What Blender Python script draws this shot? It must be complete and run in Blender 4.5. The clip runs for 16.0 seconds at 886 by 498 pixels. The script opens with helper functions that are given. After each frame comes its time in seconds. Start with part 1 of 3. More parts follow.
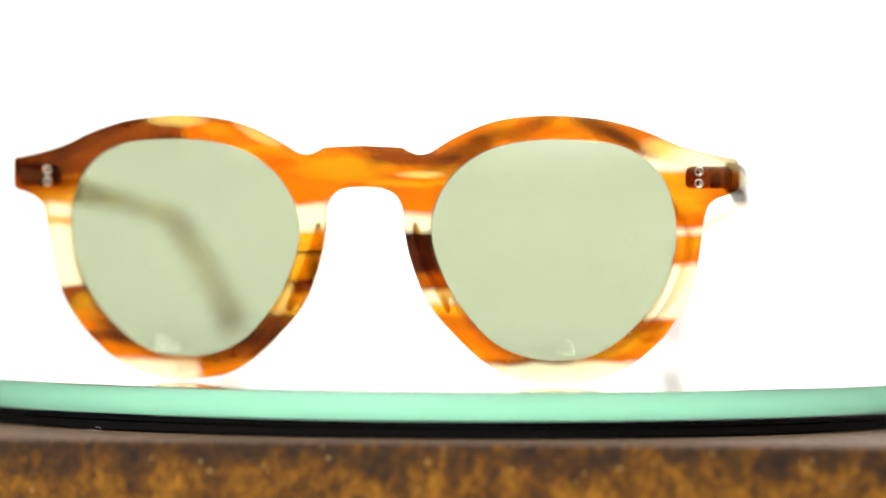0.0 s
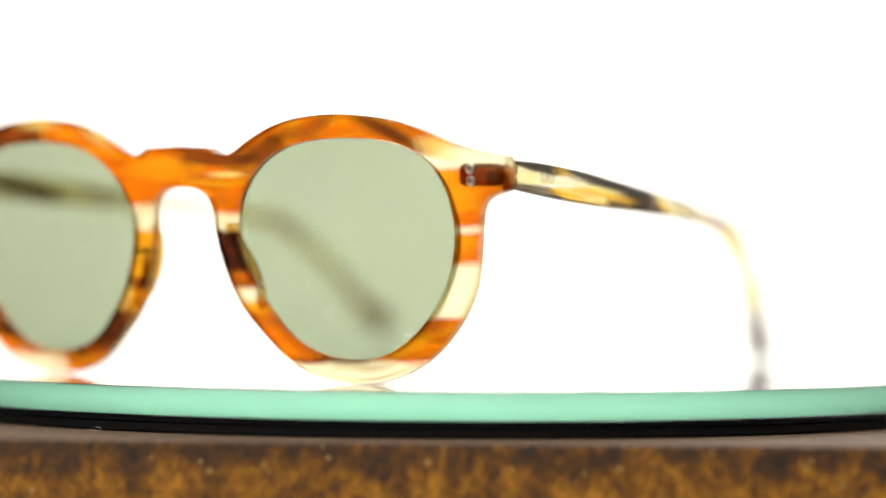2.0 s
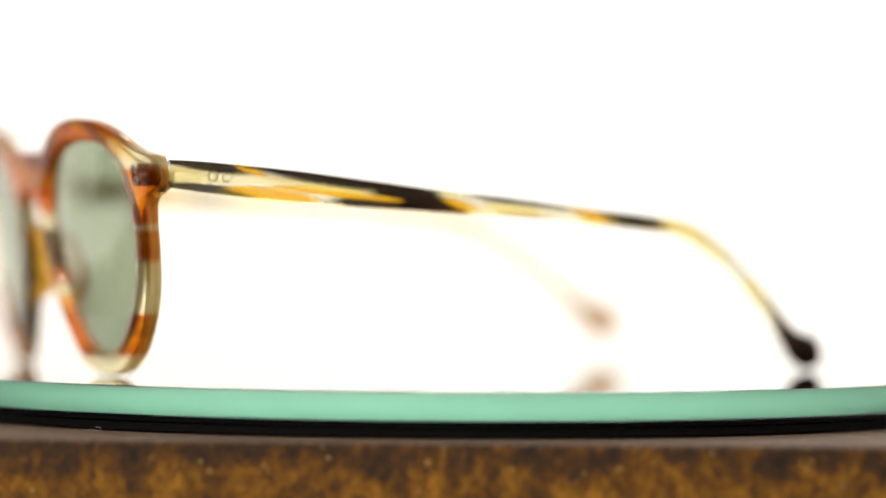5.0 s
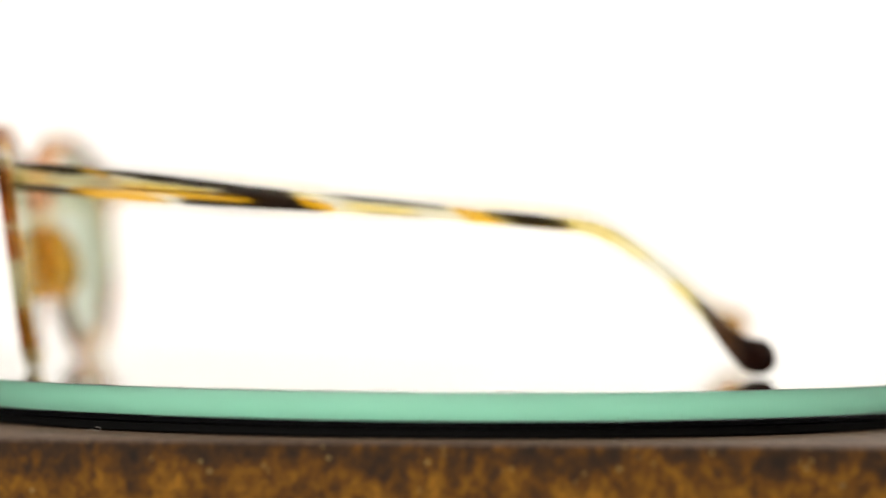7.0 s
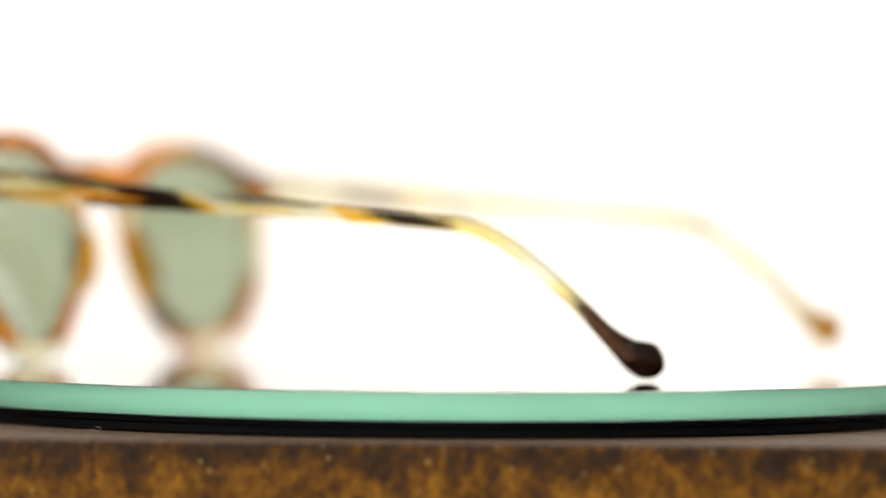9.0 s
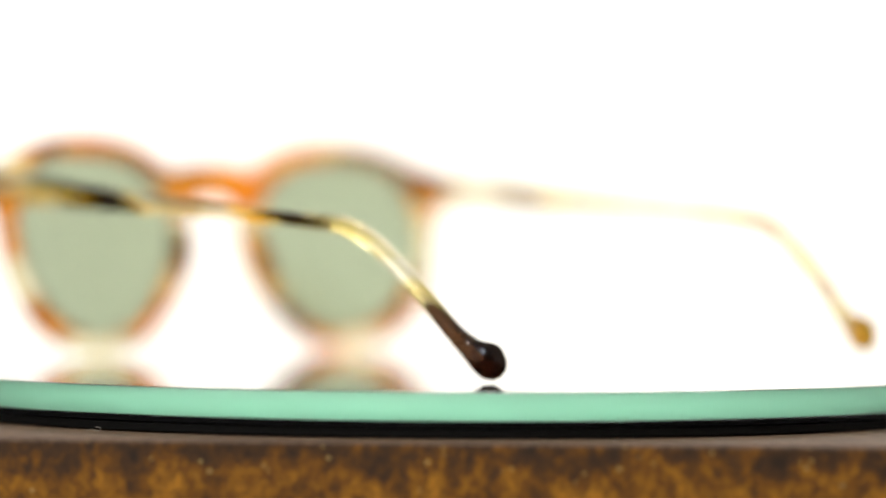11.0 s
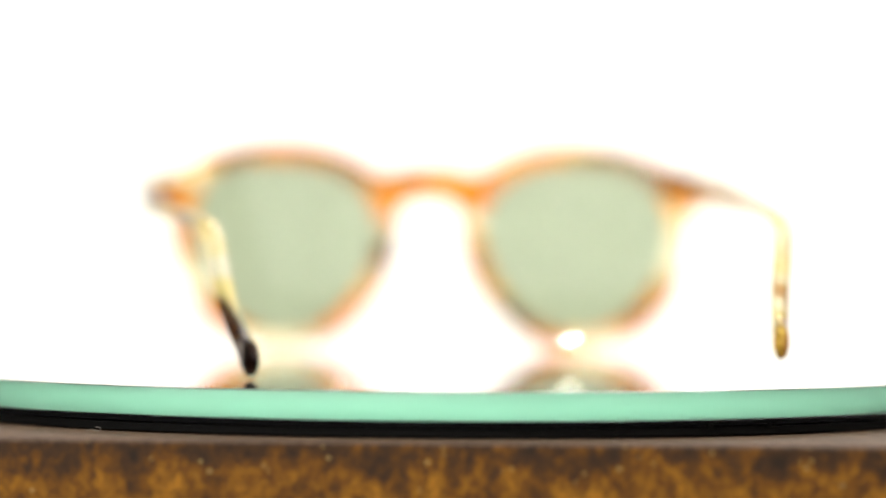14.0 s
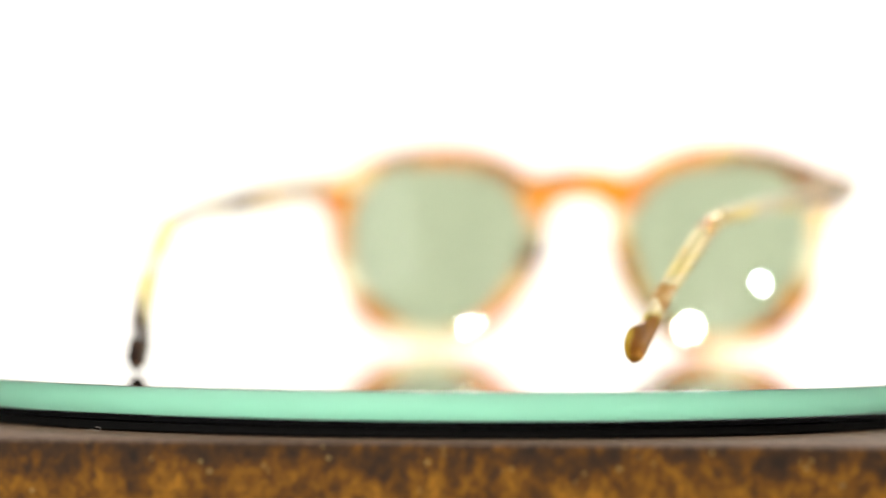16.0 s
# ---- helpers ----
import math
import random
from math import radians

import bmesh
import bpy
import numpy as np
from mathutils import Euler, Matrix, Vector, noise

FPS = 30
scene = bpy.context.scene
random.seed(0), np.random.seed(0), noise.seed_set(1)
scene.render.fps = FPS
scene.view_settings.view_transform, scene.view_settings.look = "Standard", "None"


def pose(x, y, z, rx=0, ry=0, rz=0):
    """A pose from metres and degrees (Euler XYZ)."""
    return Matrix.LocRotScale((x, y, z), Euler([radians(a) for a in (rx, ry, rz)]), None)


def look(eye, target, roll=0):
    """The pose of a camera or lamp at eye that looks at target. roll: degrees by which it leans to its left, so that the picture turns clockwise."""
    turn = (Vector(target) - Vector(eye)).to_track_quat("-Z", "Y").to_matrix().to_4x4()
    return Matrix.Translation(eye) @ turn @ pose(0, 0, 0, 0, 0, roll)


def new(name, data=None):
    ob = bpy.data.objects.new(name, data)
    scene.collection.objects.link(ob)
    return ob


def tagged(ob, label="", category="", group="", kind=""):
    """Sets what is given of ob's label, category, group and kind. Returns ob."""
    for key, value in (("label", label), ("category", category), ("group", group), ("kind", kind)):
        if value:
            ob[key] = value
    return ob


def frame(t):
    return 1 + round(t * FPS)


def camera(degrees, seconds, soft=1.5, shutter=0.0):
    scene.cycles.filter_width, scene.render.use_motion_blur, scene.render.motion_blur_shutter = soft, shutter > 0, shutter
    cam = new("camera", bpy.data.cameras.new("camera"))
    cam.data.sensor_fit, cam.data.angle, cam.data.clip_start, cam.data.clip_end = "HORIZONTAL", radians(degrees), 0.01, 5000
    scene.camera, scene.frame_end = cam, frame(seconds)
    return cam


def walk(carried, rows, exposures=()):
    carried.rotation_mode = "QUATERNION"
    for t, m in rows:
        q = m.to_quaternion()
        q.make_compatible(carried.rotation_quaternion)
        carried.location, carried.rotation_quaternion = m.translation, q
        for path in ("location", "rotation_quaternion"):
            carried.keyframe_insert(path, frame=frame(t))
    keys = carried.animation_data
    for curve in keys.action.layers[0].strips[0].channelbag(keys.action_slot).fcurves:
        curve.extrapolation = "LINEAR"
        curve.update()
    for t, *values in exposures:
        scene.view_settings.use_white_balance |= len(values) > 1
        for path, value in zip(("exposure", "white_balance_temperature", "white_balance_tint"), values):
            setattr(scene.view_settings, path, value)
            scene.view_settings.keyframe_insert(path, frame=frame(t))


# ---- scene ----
cam = camera(16.07, 16.0, soft=1.6)
TOP = 0.050                      # height of the glass disc's upper face over the counter
EYE = (-0.0009, -0.70, TOP + 0.0289)
AIM = (-0.0009, 0.30, TOP + 0.0289 - math.tan(radians(0.239)))
CAM_POSE = look(EYE, AIM, 0.358)
walk(cam, [(0.0, CAM_POSE), (16.0, CAM_POSE)],
     exposures=[(0.0, 0.32), (2.0, 0.15), (4.0, -0.13), (7.0, -0.30), (9.0, -0.25), (12.5, 0.04), (14.5, 0.12), (16.0, 0.11)])
cam.data.dof.use_dof = True
cam.data.dof.focus_distance = 0.602
cam.data.dof.aperture_fstop = 4.2

# ---- light ----
world = bpy.data.worlds.new("world")
scene.world = world
world.use_nodes = True
world.node_tree.nodes["Background"].inputs[0].default_value = (1.0, 0.97, 0.94, 1)
world.node_tree.nodes["Background"].inputs[1].default_value = 0.3


def area_lamp(name, m, size, power, colour, shape="SQUARE"):
    data = bpy.data.lights.new(name, "AREA")
    data.shape, data.size, data.energy, data.color = shape, size, power, colour
    ob = new(name, data)
    ob.matrix_world = m
    return ob


# added light out of view, brightens the white wall behind the display
area_lamp("wall_fill_light", look((0.2, 0.68, 0.80), (0.2, 0.70, 0.0)), 0.5, 5.2, (1.0, 0.965, 0.92))
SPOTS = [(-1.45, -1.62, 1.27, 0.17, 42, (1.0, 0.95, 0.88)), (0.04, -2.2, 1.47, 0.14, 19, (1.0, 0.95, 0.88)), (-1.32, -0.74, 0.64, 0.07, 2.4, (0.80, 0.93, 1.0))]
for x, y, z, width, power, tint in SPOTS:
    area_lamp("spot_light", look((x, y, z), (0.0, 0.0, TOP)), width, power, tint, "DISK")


# ---- materials ----
class Mat:
    """A node material built step by step."""

    def __init__(self, name):
        self.m = bpy.data.materials.new(name)
        self.m.use_nodes = True
        self.t = self.m.node_tree
        self.b = self.t.nodes["Principled BSDF"]
        self.out = self.t.nodes["Material Output"]
        self.xyz = self.n("ShaderNodeTexCoord").outputs["Object"]

    def n(self, kind, **props):
        node = self.t.nodes.new(kind)
        for key, value in props.items():
            setattr(node, key, value)
        return node

    def put(self, socket, value):
        if isinstance(value, bpy.types.NodeSocket):
            self.t.links.new(value, socket)
        elif value is not None:
            socket.default_value = value

    def math(self, op, a, b=None, c=None):
        node = self.n("ShaderNodeMath", operation=op)
        for s, v in zip(node.inputs, (a, b, c)):
            self.put(s, v)
        return node.outputs[0]

    def scaled(self, sx, sy, sz):
        node = self.n("ShaderNodeVectorMath", operation="MULTIPLY")
        self.put(node.inputs[0], self.xyz)
        node.inputs[1].default_value = (sx, sy, sz)
        return node.outputs[0]

    def noise(self, vec, scale, detail=4.0, rough=0.55, distort=0.0):
        node = self.n("ShaderNodeTexNoise")
        self.put(node.inputs["Vector"], vec)
        node.inputs["Scale"].default_value = scale
        node.inputs["Detail"].default_value = detail
        node.inputs["Roughness"].default_value = rough
        node.inputs["Distortion"].default_value = distort
        return node.outputs["Fac"]

    def ramp(self, fac, stops, mode="LINEAR"):
        node = self.n("ShaderNodeValToRGB")
        node.color_ramp.interpolation = mode
        els = node.color_ramp.elements
        while len(els) < len(stops):
            els.new(0.5)
        for el, (p, c) in zip(els, stops):
            el.position = p
            el.color = (*c, 1) if len(c) == 3 else c
        self.put(node.inputs[0], fac)
        return node.outputs["Color"]

    def grey(self, fac, lo, hi):
        node = self.n("ShaderNodeMapRange")
        self.put(node.inputs[0], fac)
        node.inputs[1].default_value, node.inputs[2].default_value = lo, hi
        return node.outputs[0]

    def mix(self, fac, a, b, kind="MIX"):
        node = self.n("ShaderNodeMix", data_type="RGBA", blend_type=kind)
        self.put(node.inputs[0], fac)
        for s, v in ((node.inputs[6], a), (node.inputs[7], b)):
            self.put(s, (*v, 1) if isinstance(v, tuple) and len(v) == 3 else v)
        return node.outputs[2]

    def bump(self, height, strength, dist):
        node = self.n("ShaderNodeBump")
        node.inputs["Strength"].default_value = strength
        node.inputs["Distance"].default_value = dist
        self.put(node.inputs["Height"], height)
        self.put(self.b.inputs["Normal"], node.outputs[0])

    def set(self, **kw):
        names = dict(colour="Base Color", rough="Roughness", metal="Metallic", ior="IOR",
                     trans="Transmission Weight", coat="Coat Weight", coat_rough="Coat Roughness",
                     sss="Subsurface Weight", spec="Specular IOR Level", glow="Emission Color", power="Emission Strength")
        for key, value in kw.items():
            if isinstance(value, tuple) and len(value) == 3:
                value = (*value, 1)
            self.put(self.b.inputs[names[key]], value)
        return self


ORANGE, DARK, CLEAR, AMBER, RED = (0.70, 0.085, 0.00005), (0.008, 0.0005, 0.0001), (0.98, 0.95, 0.72), (0.92, 0.33, 0.0006), (0.13, 0.008, 0.0002)
MAROON, SUNNY = (0.009, 0.0006, 0.0001), (0.98, 0.66, 0.10)
LIGHTER = {ORANGE: AMBER, DARK: RED, CLEAR: CLEAR, AMBER: (0.95, 0.55, 0.03), RED: ORANGE}


def translucent(mat, colour, share, milk, milky):
    """Lets light shine through the body of the plastic as well as across it, and makes it a little milky."""
    last = mat.b.outputs[0]
    for kind, tone, amount in (("ShaderNodeBsdfTranslucent", colour, share), ("ShaderNodeBsdfDiffuse", milk, milky)):
        tr, mx = mat.n(kind), mat.n("ShaderNodeMixShader")
        mat.put(tr.inputs[0], tone)
        mat.put(mx.inputs[0], amount)
        mat.t.links.new(last, mx.inputs[1])
        mat.t.links.new(tr.outputs[0], mx.inputs[2])
        last = mx.outputs[0]
    mat.t.links.new(last, mat.out.inputs[0])


def acetate_front():
    """Striped honey acetate: level bands that differ from limb to limb of the front."""
    a = Mat("striped_acetate")
    sep = a.n("ShaderNodeSeparateXYZ")
    a.put(sep.inputs[0], a.xyz)
    u, z = sep.outputs[0], sep.outputs[2]
    wob = a.math("SUBTRACT", a.noise(a.scaled(1, 0.3, 0.7), 60, 3), 0.5)
    fine = a.math("SUBTRACT", a.noise(a.scaled(1, 0.3, 1.2), 230, 2), 0.5)
    zz = a.math("ADD", z, a.math("ADD", a.math("MULTIPLY", wob, 0.0024), a.math("MULTIPLY", fine, 0.0012)))
    f = a.math("DIVIDE", zz, 0.052)

    cloudy = a.grey(a.noise(a.scaled(1, 0.2, 1.8), 75, 1.5, 0.5, 0.6), 0.54, 0.82)

    def bands(*rows):
        deep_stops, pale_stops = [], []
        for i, (zmm, c) in enumerate(rows):
            ends = [zmm / 52] + ([rows[i + 1][0] / 52 - 0.026] if i + 1 < len(rows) else [])
            deep_stops += [(p, c) for p in ends]
            pale_stops += [(p, LIGHTER[c]) for p in ends]
        return a.mix(cloudy, a.ramp(f, deep_stops), a.ramp(f, pale_stops))

    out_r = bands((0, CLEAR), (5.3, ORANGE), (9.5, RED), (11, ORANGE), (14.3, CLEAR), (24.2, ORANGE), (30.4, CLEAR), (31.4, ORANGE), (42.5, CLEAR), (45.6, ORANGE))
    in_r = bands((0, CLEAR), (4.9, RED), (6.2, ORANGE), (14.5, AMBER), (16.5, CLEAR), (19, RED), (22.5, DARK), (30.7, CLEAR), (33.8, ORANGE), (39.2, AMBER), (40, ORANGE), (43, RED), (45.5, ORANGE))
    in_l = bands((0, ORANGE), (5.5, RED), (7, DARK), (11.5, RED), (14, AMBER), (18, RED), (21, AMBER), (25.8, DARK), (26.4, AMBER), (30.5, CLEAR), (35.6, ORANGE), (44, ORANGE))
    out_l = bands((0, CLEAR), (5.0, ORANGE), (8, RED), (10.5, ORANGE), (14.5, RED), (18.5, RED), (19.4, CLEAR), (31.5, AMBER), (33, CLEAR), (35.5, AMBER), (37.5, ORANGE), (41, RED), (46, DARK), (49, RED))
    uw = a.math("ADD", u, a.math("MULTIPLY", wob, 0.02))
    c = a.mix(a.grey(uw, -0.036, -0.033), out_l, in_l)
    c = a.mix(a.grey(uw, -0.002, 0.002), c, in_r)
    c = a.mix(a.grey(uw, 0.0385, 0.0415), c, out_r)
    # faint long streaks that run across the brow
    streak = a.noise(a.scaled(1, 0.2, 3.2), 70, 2, 0.5, 0.8)
    brow = a.grey(z, 0.0425, 0.0465)
    c = a.mix(a.math("MULTIPLY", a.math("MULTIPLY", a.grey(streak, 0.47, 0.70), 0.35), brow), c, RED)
    # soft clouds in the sheet of plastic: middle, half length, half height, slant, tone, amount
    ripple = a.math("MULTIPLY", a.math("SUBTRACT", a.noise(a.scaled(1, 0.2, 1.6), 150, 2, 0.5, 0.5), 0.5), 1.3)
    for u0, z0, ru, rz, slant, tone, amount in (
            (-52, 47.6, 15, 3.6, 0.30, RED, 0.85), (-59, 45.8, 7.5, 1.5, 0.42, MAROON, 0.85), (-50, 49.6, 7, 1.5, 0.40, MAROON, 0.80),
            (-64, 41.2, 7, 2.6, 0.10, MAROON, 0.75), (-36.5, 51.5, 5.5, 1.5, 0.0, SUNNY, 0.95), (-21, 48.5, 4, 1.2, -0.45, SUNNY, 0.85), (-29, 51.5, 5, 0.9, -0.15, RED, 0.6),
            (4, 45.3, 8, 1.2, -0.10, RED, 0.85), (9, 43.6, 8, 1.3, -0.28, RED, 0.75), (11.4, 40.7, 4.2, 0.65, 0.0, SUNNY, 0.95), (-4, 41.6, 9, 2.0, 0.0, AMBER, 0.5),
            (21, 46.0, 8, 2.0, 0.45, MAROON, 0.92), (20, 43.0, 5, 1.4, 0.5, RED, 0.7), (33, 50.2, 5, 1.7, 0.45, RED, 0.9), (47, 49.0, 7.5, 2.0, -0.42, RED, 0.95), (46, 49.8, 5, 1.1, -0.42, MAROON, 0.7),
            (52, 46.6, 5, 1.1, -0.5, MAROON, 0.7), (58.6, 45.4, 4.5, 1.9, -0.25, SUNNY, 0.9), (66, 44.2, 7, 1.7, -0.1, CLEAR, 0.95), (61, 36.2, 5, 2.6, 0.0, AMBER, 0.7),
            (-52, 9.8, 4.5, 2.4, -0.5, MAROON, 0.75), (-57, 14.5, 3, 2.6, 0.0, AMBER, 0.5), (-27, 5.2, 6, 2.0, 0.2, RED, 0.85), (-19, 10.3, 4.5, 3.0, 0.6, MAROON, 0.92),
            (-16.6, 16.6, 2.4, 2.6, 0.5, SUNNY, 0.7), (-9.8, 21.5, 1.6, 5.0, 0.0, MAROON, 0.85), (55, 11.5, 3.5, 1.5, 0.3, RED, 0.7), (50, 8, 4, 1.6, 0.4, AMBER, 0.6)):
        du = a.math("SUBTRACT", u, u0 * 0.001)
        dz = a.math("SUBTRACT", a.math("SUBTRACT", z, z0 * 0.001), a.math("MULTIPLY", du, slant))
        du, dz = a.math("DIVIDE", du, ru * 0.001), a.math("DIVIDE", dz, rz * 0.001)
        far = a.math("ADD", a.math("ADD", a.math("MULTIPLY", du, du), a.math("MULTIPLY", dz, dz)), ripple)
        c = a.mix(a.math("MULTIPLY", a.grey(far, 1.7, 0.0), amount), c, tone)
    # fine veins
    vein = a.noise(a.scaled(0.7, 0.2, 2.0), 110, 1.5, 0.5, 0.8)
    parts = a.n("ShaderNodeSeparateColor")
    a.put(parts.inputs[0], c)
    stained = a.grey(parts.outputs[2], 0.25, 0.03)
    c = a.mix(a.math("MULTIPLY", a.math("MULTIPLY", a.grey(vein, 0.48, 0.70), 0.5), stained), c, a.mix(0.8, c, RED))
    # the stripes fade towards the back, where the sheet is nearly clear with brown clouds
    uu = a.math("DIVIDE", u, 0.0645)
    face = a.math("ADD", a.math("MULTIPLY", a.math("SUBTRACT", 1.0, a.math("MULTIPLY", uu, uu)), -0.0060), a.math("MULTIPLY", a.math("SUBTRACT", 0.041, z), 0.14))
    deep = a.grey(a.math("SUBTRACT", sep.outputs[1], face), 0.0004, 0.0026)
    cloud = a.ramp(a.noise(a.scaled(1, 1, 1.5), 95, 2, 0.5, 0.5), [(0.58, (0.98, 0.93, 0.66)), (0.67, (0.92, 0.68, 0.18)), (0.76, (0.14, 0.06, 0.02))])
    milk = a.mix(0.38, c, a.mix(1.0, cloud, (1.0, 0.72, 0.22), "MULTIPLY"))
    c = a.mix(deep, c, a.mix(0.46, c, cloud))
    a.set(colour=c, rough=0.04, ior=1.24, trans=0.985, spec=1.0)
    translucent(a, a.mix(deep, c, (0.95, 0.66, 0.10)), 0.13, milk, a.math("MULTIPLY", deep, 0.27))
    return a.m


PALE, GOLD, COCOA, JET = (0.98, 0.96, 0.80), (0.90, 0.50, 0.012), (0.085, 0.014, 0.003), (0.014, 0.0045, 0.002)
HONEY = (0.94, 0.74, 0.16)


def acetate_temple(name, seed, clouds, tip, tip_start, middle, slope, spots):
    """Mottled acetate of a temple: clouds (place along it, height over its middle line, half length, half height, tone, amount; in mm) and a plain tip."""
    a = Mat(name)
    sep = a.n("ShaderNodeSeparateXYZ")
    a.put(sep.inputs[0], a.xyz)
    w, z = sep.outputs[1], sep.outputs[2]
    shift = a.n("ShaderNodeVectorMath", operation="ADD")
    a.put(shift.inputs[0], a.scaled(0.8, 0.45, 2.4))
    shift.inputs[1].default_value = (seed, seed * 0.7, 0)
    n = a.noise(shift.outputs[0], 75, 2.5, 0.5, 0.8)
    fine = a.noise(shift.outputs[0], 240, 2, 0.5, 0.5)
    line = a.math("SUBTRACT", z, a.math("SUBTRACT", 0.0411, a.math("MULTIPLY", w, 0.085)))
    straight = a.grey(w, 0.126, 0.116)
    line = a.math("MULTIPLY", line, straight)
    # the clouds are drawn out on a slant
    ww = a.math("ADD", w, a.math("MULTIPLY", line, 2.6))
    ripple = a.math("ADD", a.math("MULTIPLY", a.math("SUBTRACT", n, 0.5), 1.8), a.math("MULTIPLY", a.math("SUBTRACT", fine, 0.5), 1.0))
    c = a.ramp(n, [(0.44, PALE), (0.58, (0.95, 0.84, 0.42)), (0.72, HONEY)])
    for w0, l0, rw, rl, tone, amount in clouds:
        dw = a.math("DIVIDE", a.math("SUBTRACT", ww, w0 * 0.001), rw * 0.001)
        dl = a.math("DIVIDE", a.math("SUBTRACT", line, l0 * 0.001), rl * 0.001)
        far = a.math("ADD", a.math("ADD", a.math("MULTIPLY", dw, dw), a.math("MULTIPLY", dl, dl)), ripple)
        c = a.mix(a.math("MULTIPLY", a.grey(far, 1.3, 0.6), amount), c, tone)
    # brown flecks on the bent end
    fleck = a.noise(a.scaled(1, 0.8, 0.8), 210, 1.5, 0.5, 0.6)
    c = a.mix(a.math("MULTIPLY", a.math("MULTIPLY", a.grey(fleck, 0.545, 0.62), a.grey(w, 0.112, 0.122)), spots), c, (0.38, 0.15, 0.02))
    # the plain tip reaches further up on the outer side
    out = a.math("SUBTRACT", a.math("ABSOLUTE", sep.outputs[0]), a.math("SUBTRACT", middle, a.math("MULTIPLY", a.math("SUBTRACT", w, 0.143), slope)))
    wt = a.math("ADD", a.math("ADD", w, a.math("MULTIPLY", out, 2.0)), a.math("MULTIPLY", a.math("SUBTRACT", n, 0.5), 0.008))
    end = a.mix(a.grey(a.math("ADD", fleck, a.math("MULTIPLY", out, 90.0)), 0.40, 0.56), tip[0], tip[1])
    c = a.mix(a.grey(wt, tip_start, tip_start + 0.004), c, end)
    a.set(colour=c, rough=0.05, ior=1.3, trans=0.97, spec=0.9)
    translucent(a, c, 0.15, c, 0.13)
    return a.m


def plain(name, colour, rough, metal=0.0, grain=0.0, scale=900.0, **kw):
    a = Mat(name)
    n = a.noise(a.xyz, scale, 4)
    dim = tuple(v * 0.72 for v in colour)
    a.set(colour=a.mix(a.grey(n, 0.35, 0.7), dim, colour), rough=rough, metal=metal, **kw)
    if grain:
        a.bump(n, grain, 0.0003)
    return a.m


def lens_glass(name, gloss):
    a = Mat(name)
    a.set(colour=(0.325, 0.390, 0.272), rough=0.0, ior=1.58, trans=1.0, spec=gloss)
    return a.m


def disc_glass():
    a = Mat("disc_glass")
    a.set(colour=(0.80, 0.93, 0.87), rough=0.0, ior=1.52, trans=1.0)
    return a.m


def ground_edge():
    """The disc's finely ground rim, green with the light that runs through the glass."""
    a = Mat("ground_glass_edge")
    n = a.noise(a.scaled(1, 1, 3), 60, 3)
    a.set(colour=a.mix(n, (0.30, 0.775, 0.555), (0.35, 0.83, 0.61)), rough=0.48, ior=1.52, trans=1.0)
    return a.m


def patina():
    """Rust-brown speckled patina of the block."""
    a = Mat("rust_patina")
    big = a.noise(a.scaled(1, 1, 0.9), 150, 5, 0.6, 0.3)
    mid = a.noise(a.scaled(1.2, 1.2, 0.9), 480, 6, 0.74, 0.4)
    small = a.noise(a.xyz, 900, 3, 0.6)
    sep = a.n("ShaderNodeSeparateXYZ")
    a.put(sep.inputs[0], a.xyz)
    # the tone also rises from just under the top edge downwards
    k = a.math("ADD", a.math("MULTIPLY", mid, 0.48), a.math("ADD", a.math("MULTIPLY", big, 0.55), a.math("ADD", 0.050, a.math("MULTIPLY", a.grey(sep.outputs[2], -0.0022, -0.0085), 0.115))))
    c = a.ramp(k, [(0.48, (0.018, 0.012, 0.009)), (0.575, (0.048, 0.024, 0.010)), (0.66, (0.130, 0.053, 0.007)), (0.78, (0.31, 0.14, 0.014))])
    v = a.n("ShaderNodeTexVoronoi")
    a.put(v.inputs["Vector"], a.xyz)
    v.inputs["Scale"].default_value = 430
    speck = a.math("MULTIPLY", a.math("LESS_THAN", v.outputs["Distance"], 0.19), a.math("GREATER_THAN", a.noise(a.xyz, 170, 1), 0.60))
    c = a.mix(a.math("MULTIPLY", speck, 0.6), c, (0.40, 0.27, 0.09))
    c = a.mix(a.math("MULTIPLY", a.grey(small, 0.45, 0.7), 0.35), c, (0.020, 0.012, 0.008))
    # edge wear, with the top's grazing sheen painted in as paler brown
    worn_sheen = a.math("MULTIPLY", a.grey(sep.outputs[2], -0.0009, -0.0002), a.grey(mid, 0.25, 0.6))
    c = a.mix(worn_sheen, c, (0.135, 0.094, 0.068))
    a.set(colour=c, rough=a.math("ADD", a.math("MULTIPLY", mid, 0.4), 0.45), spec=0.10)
    a.bump(a.math("ADD", mid, a.math("MULTIPLY", small, 0.5)), 0.35, 0.0006)
    return a.m


def paint(name, colour):
    a = Mat(name)
    n = a.noise(a.xyz, 3.0, 4)
    f = a.noise(a.xyz, 120, 3)
    a.set(colour=a.mix(n, tuple(v * 0.97 for v in colour), colour), rough=0.75)
    a.bump(f, 0.08, 0.001)
    return a.m


def glowing(name, tint, power):
    a = Mat(name)
    a.set(colour=(0.8, 0.8, 0.8), rough=0.4, glow=tint, power=power)
    return a.m


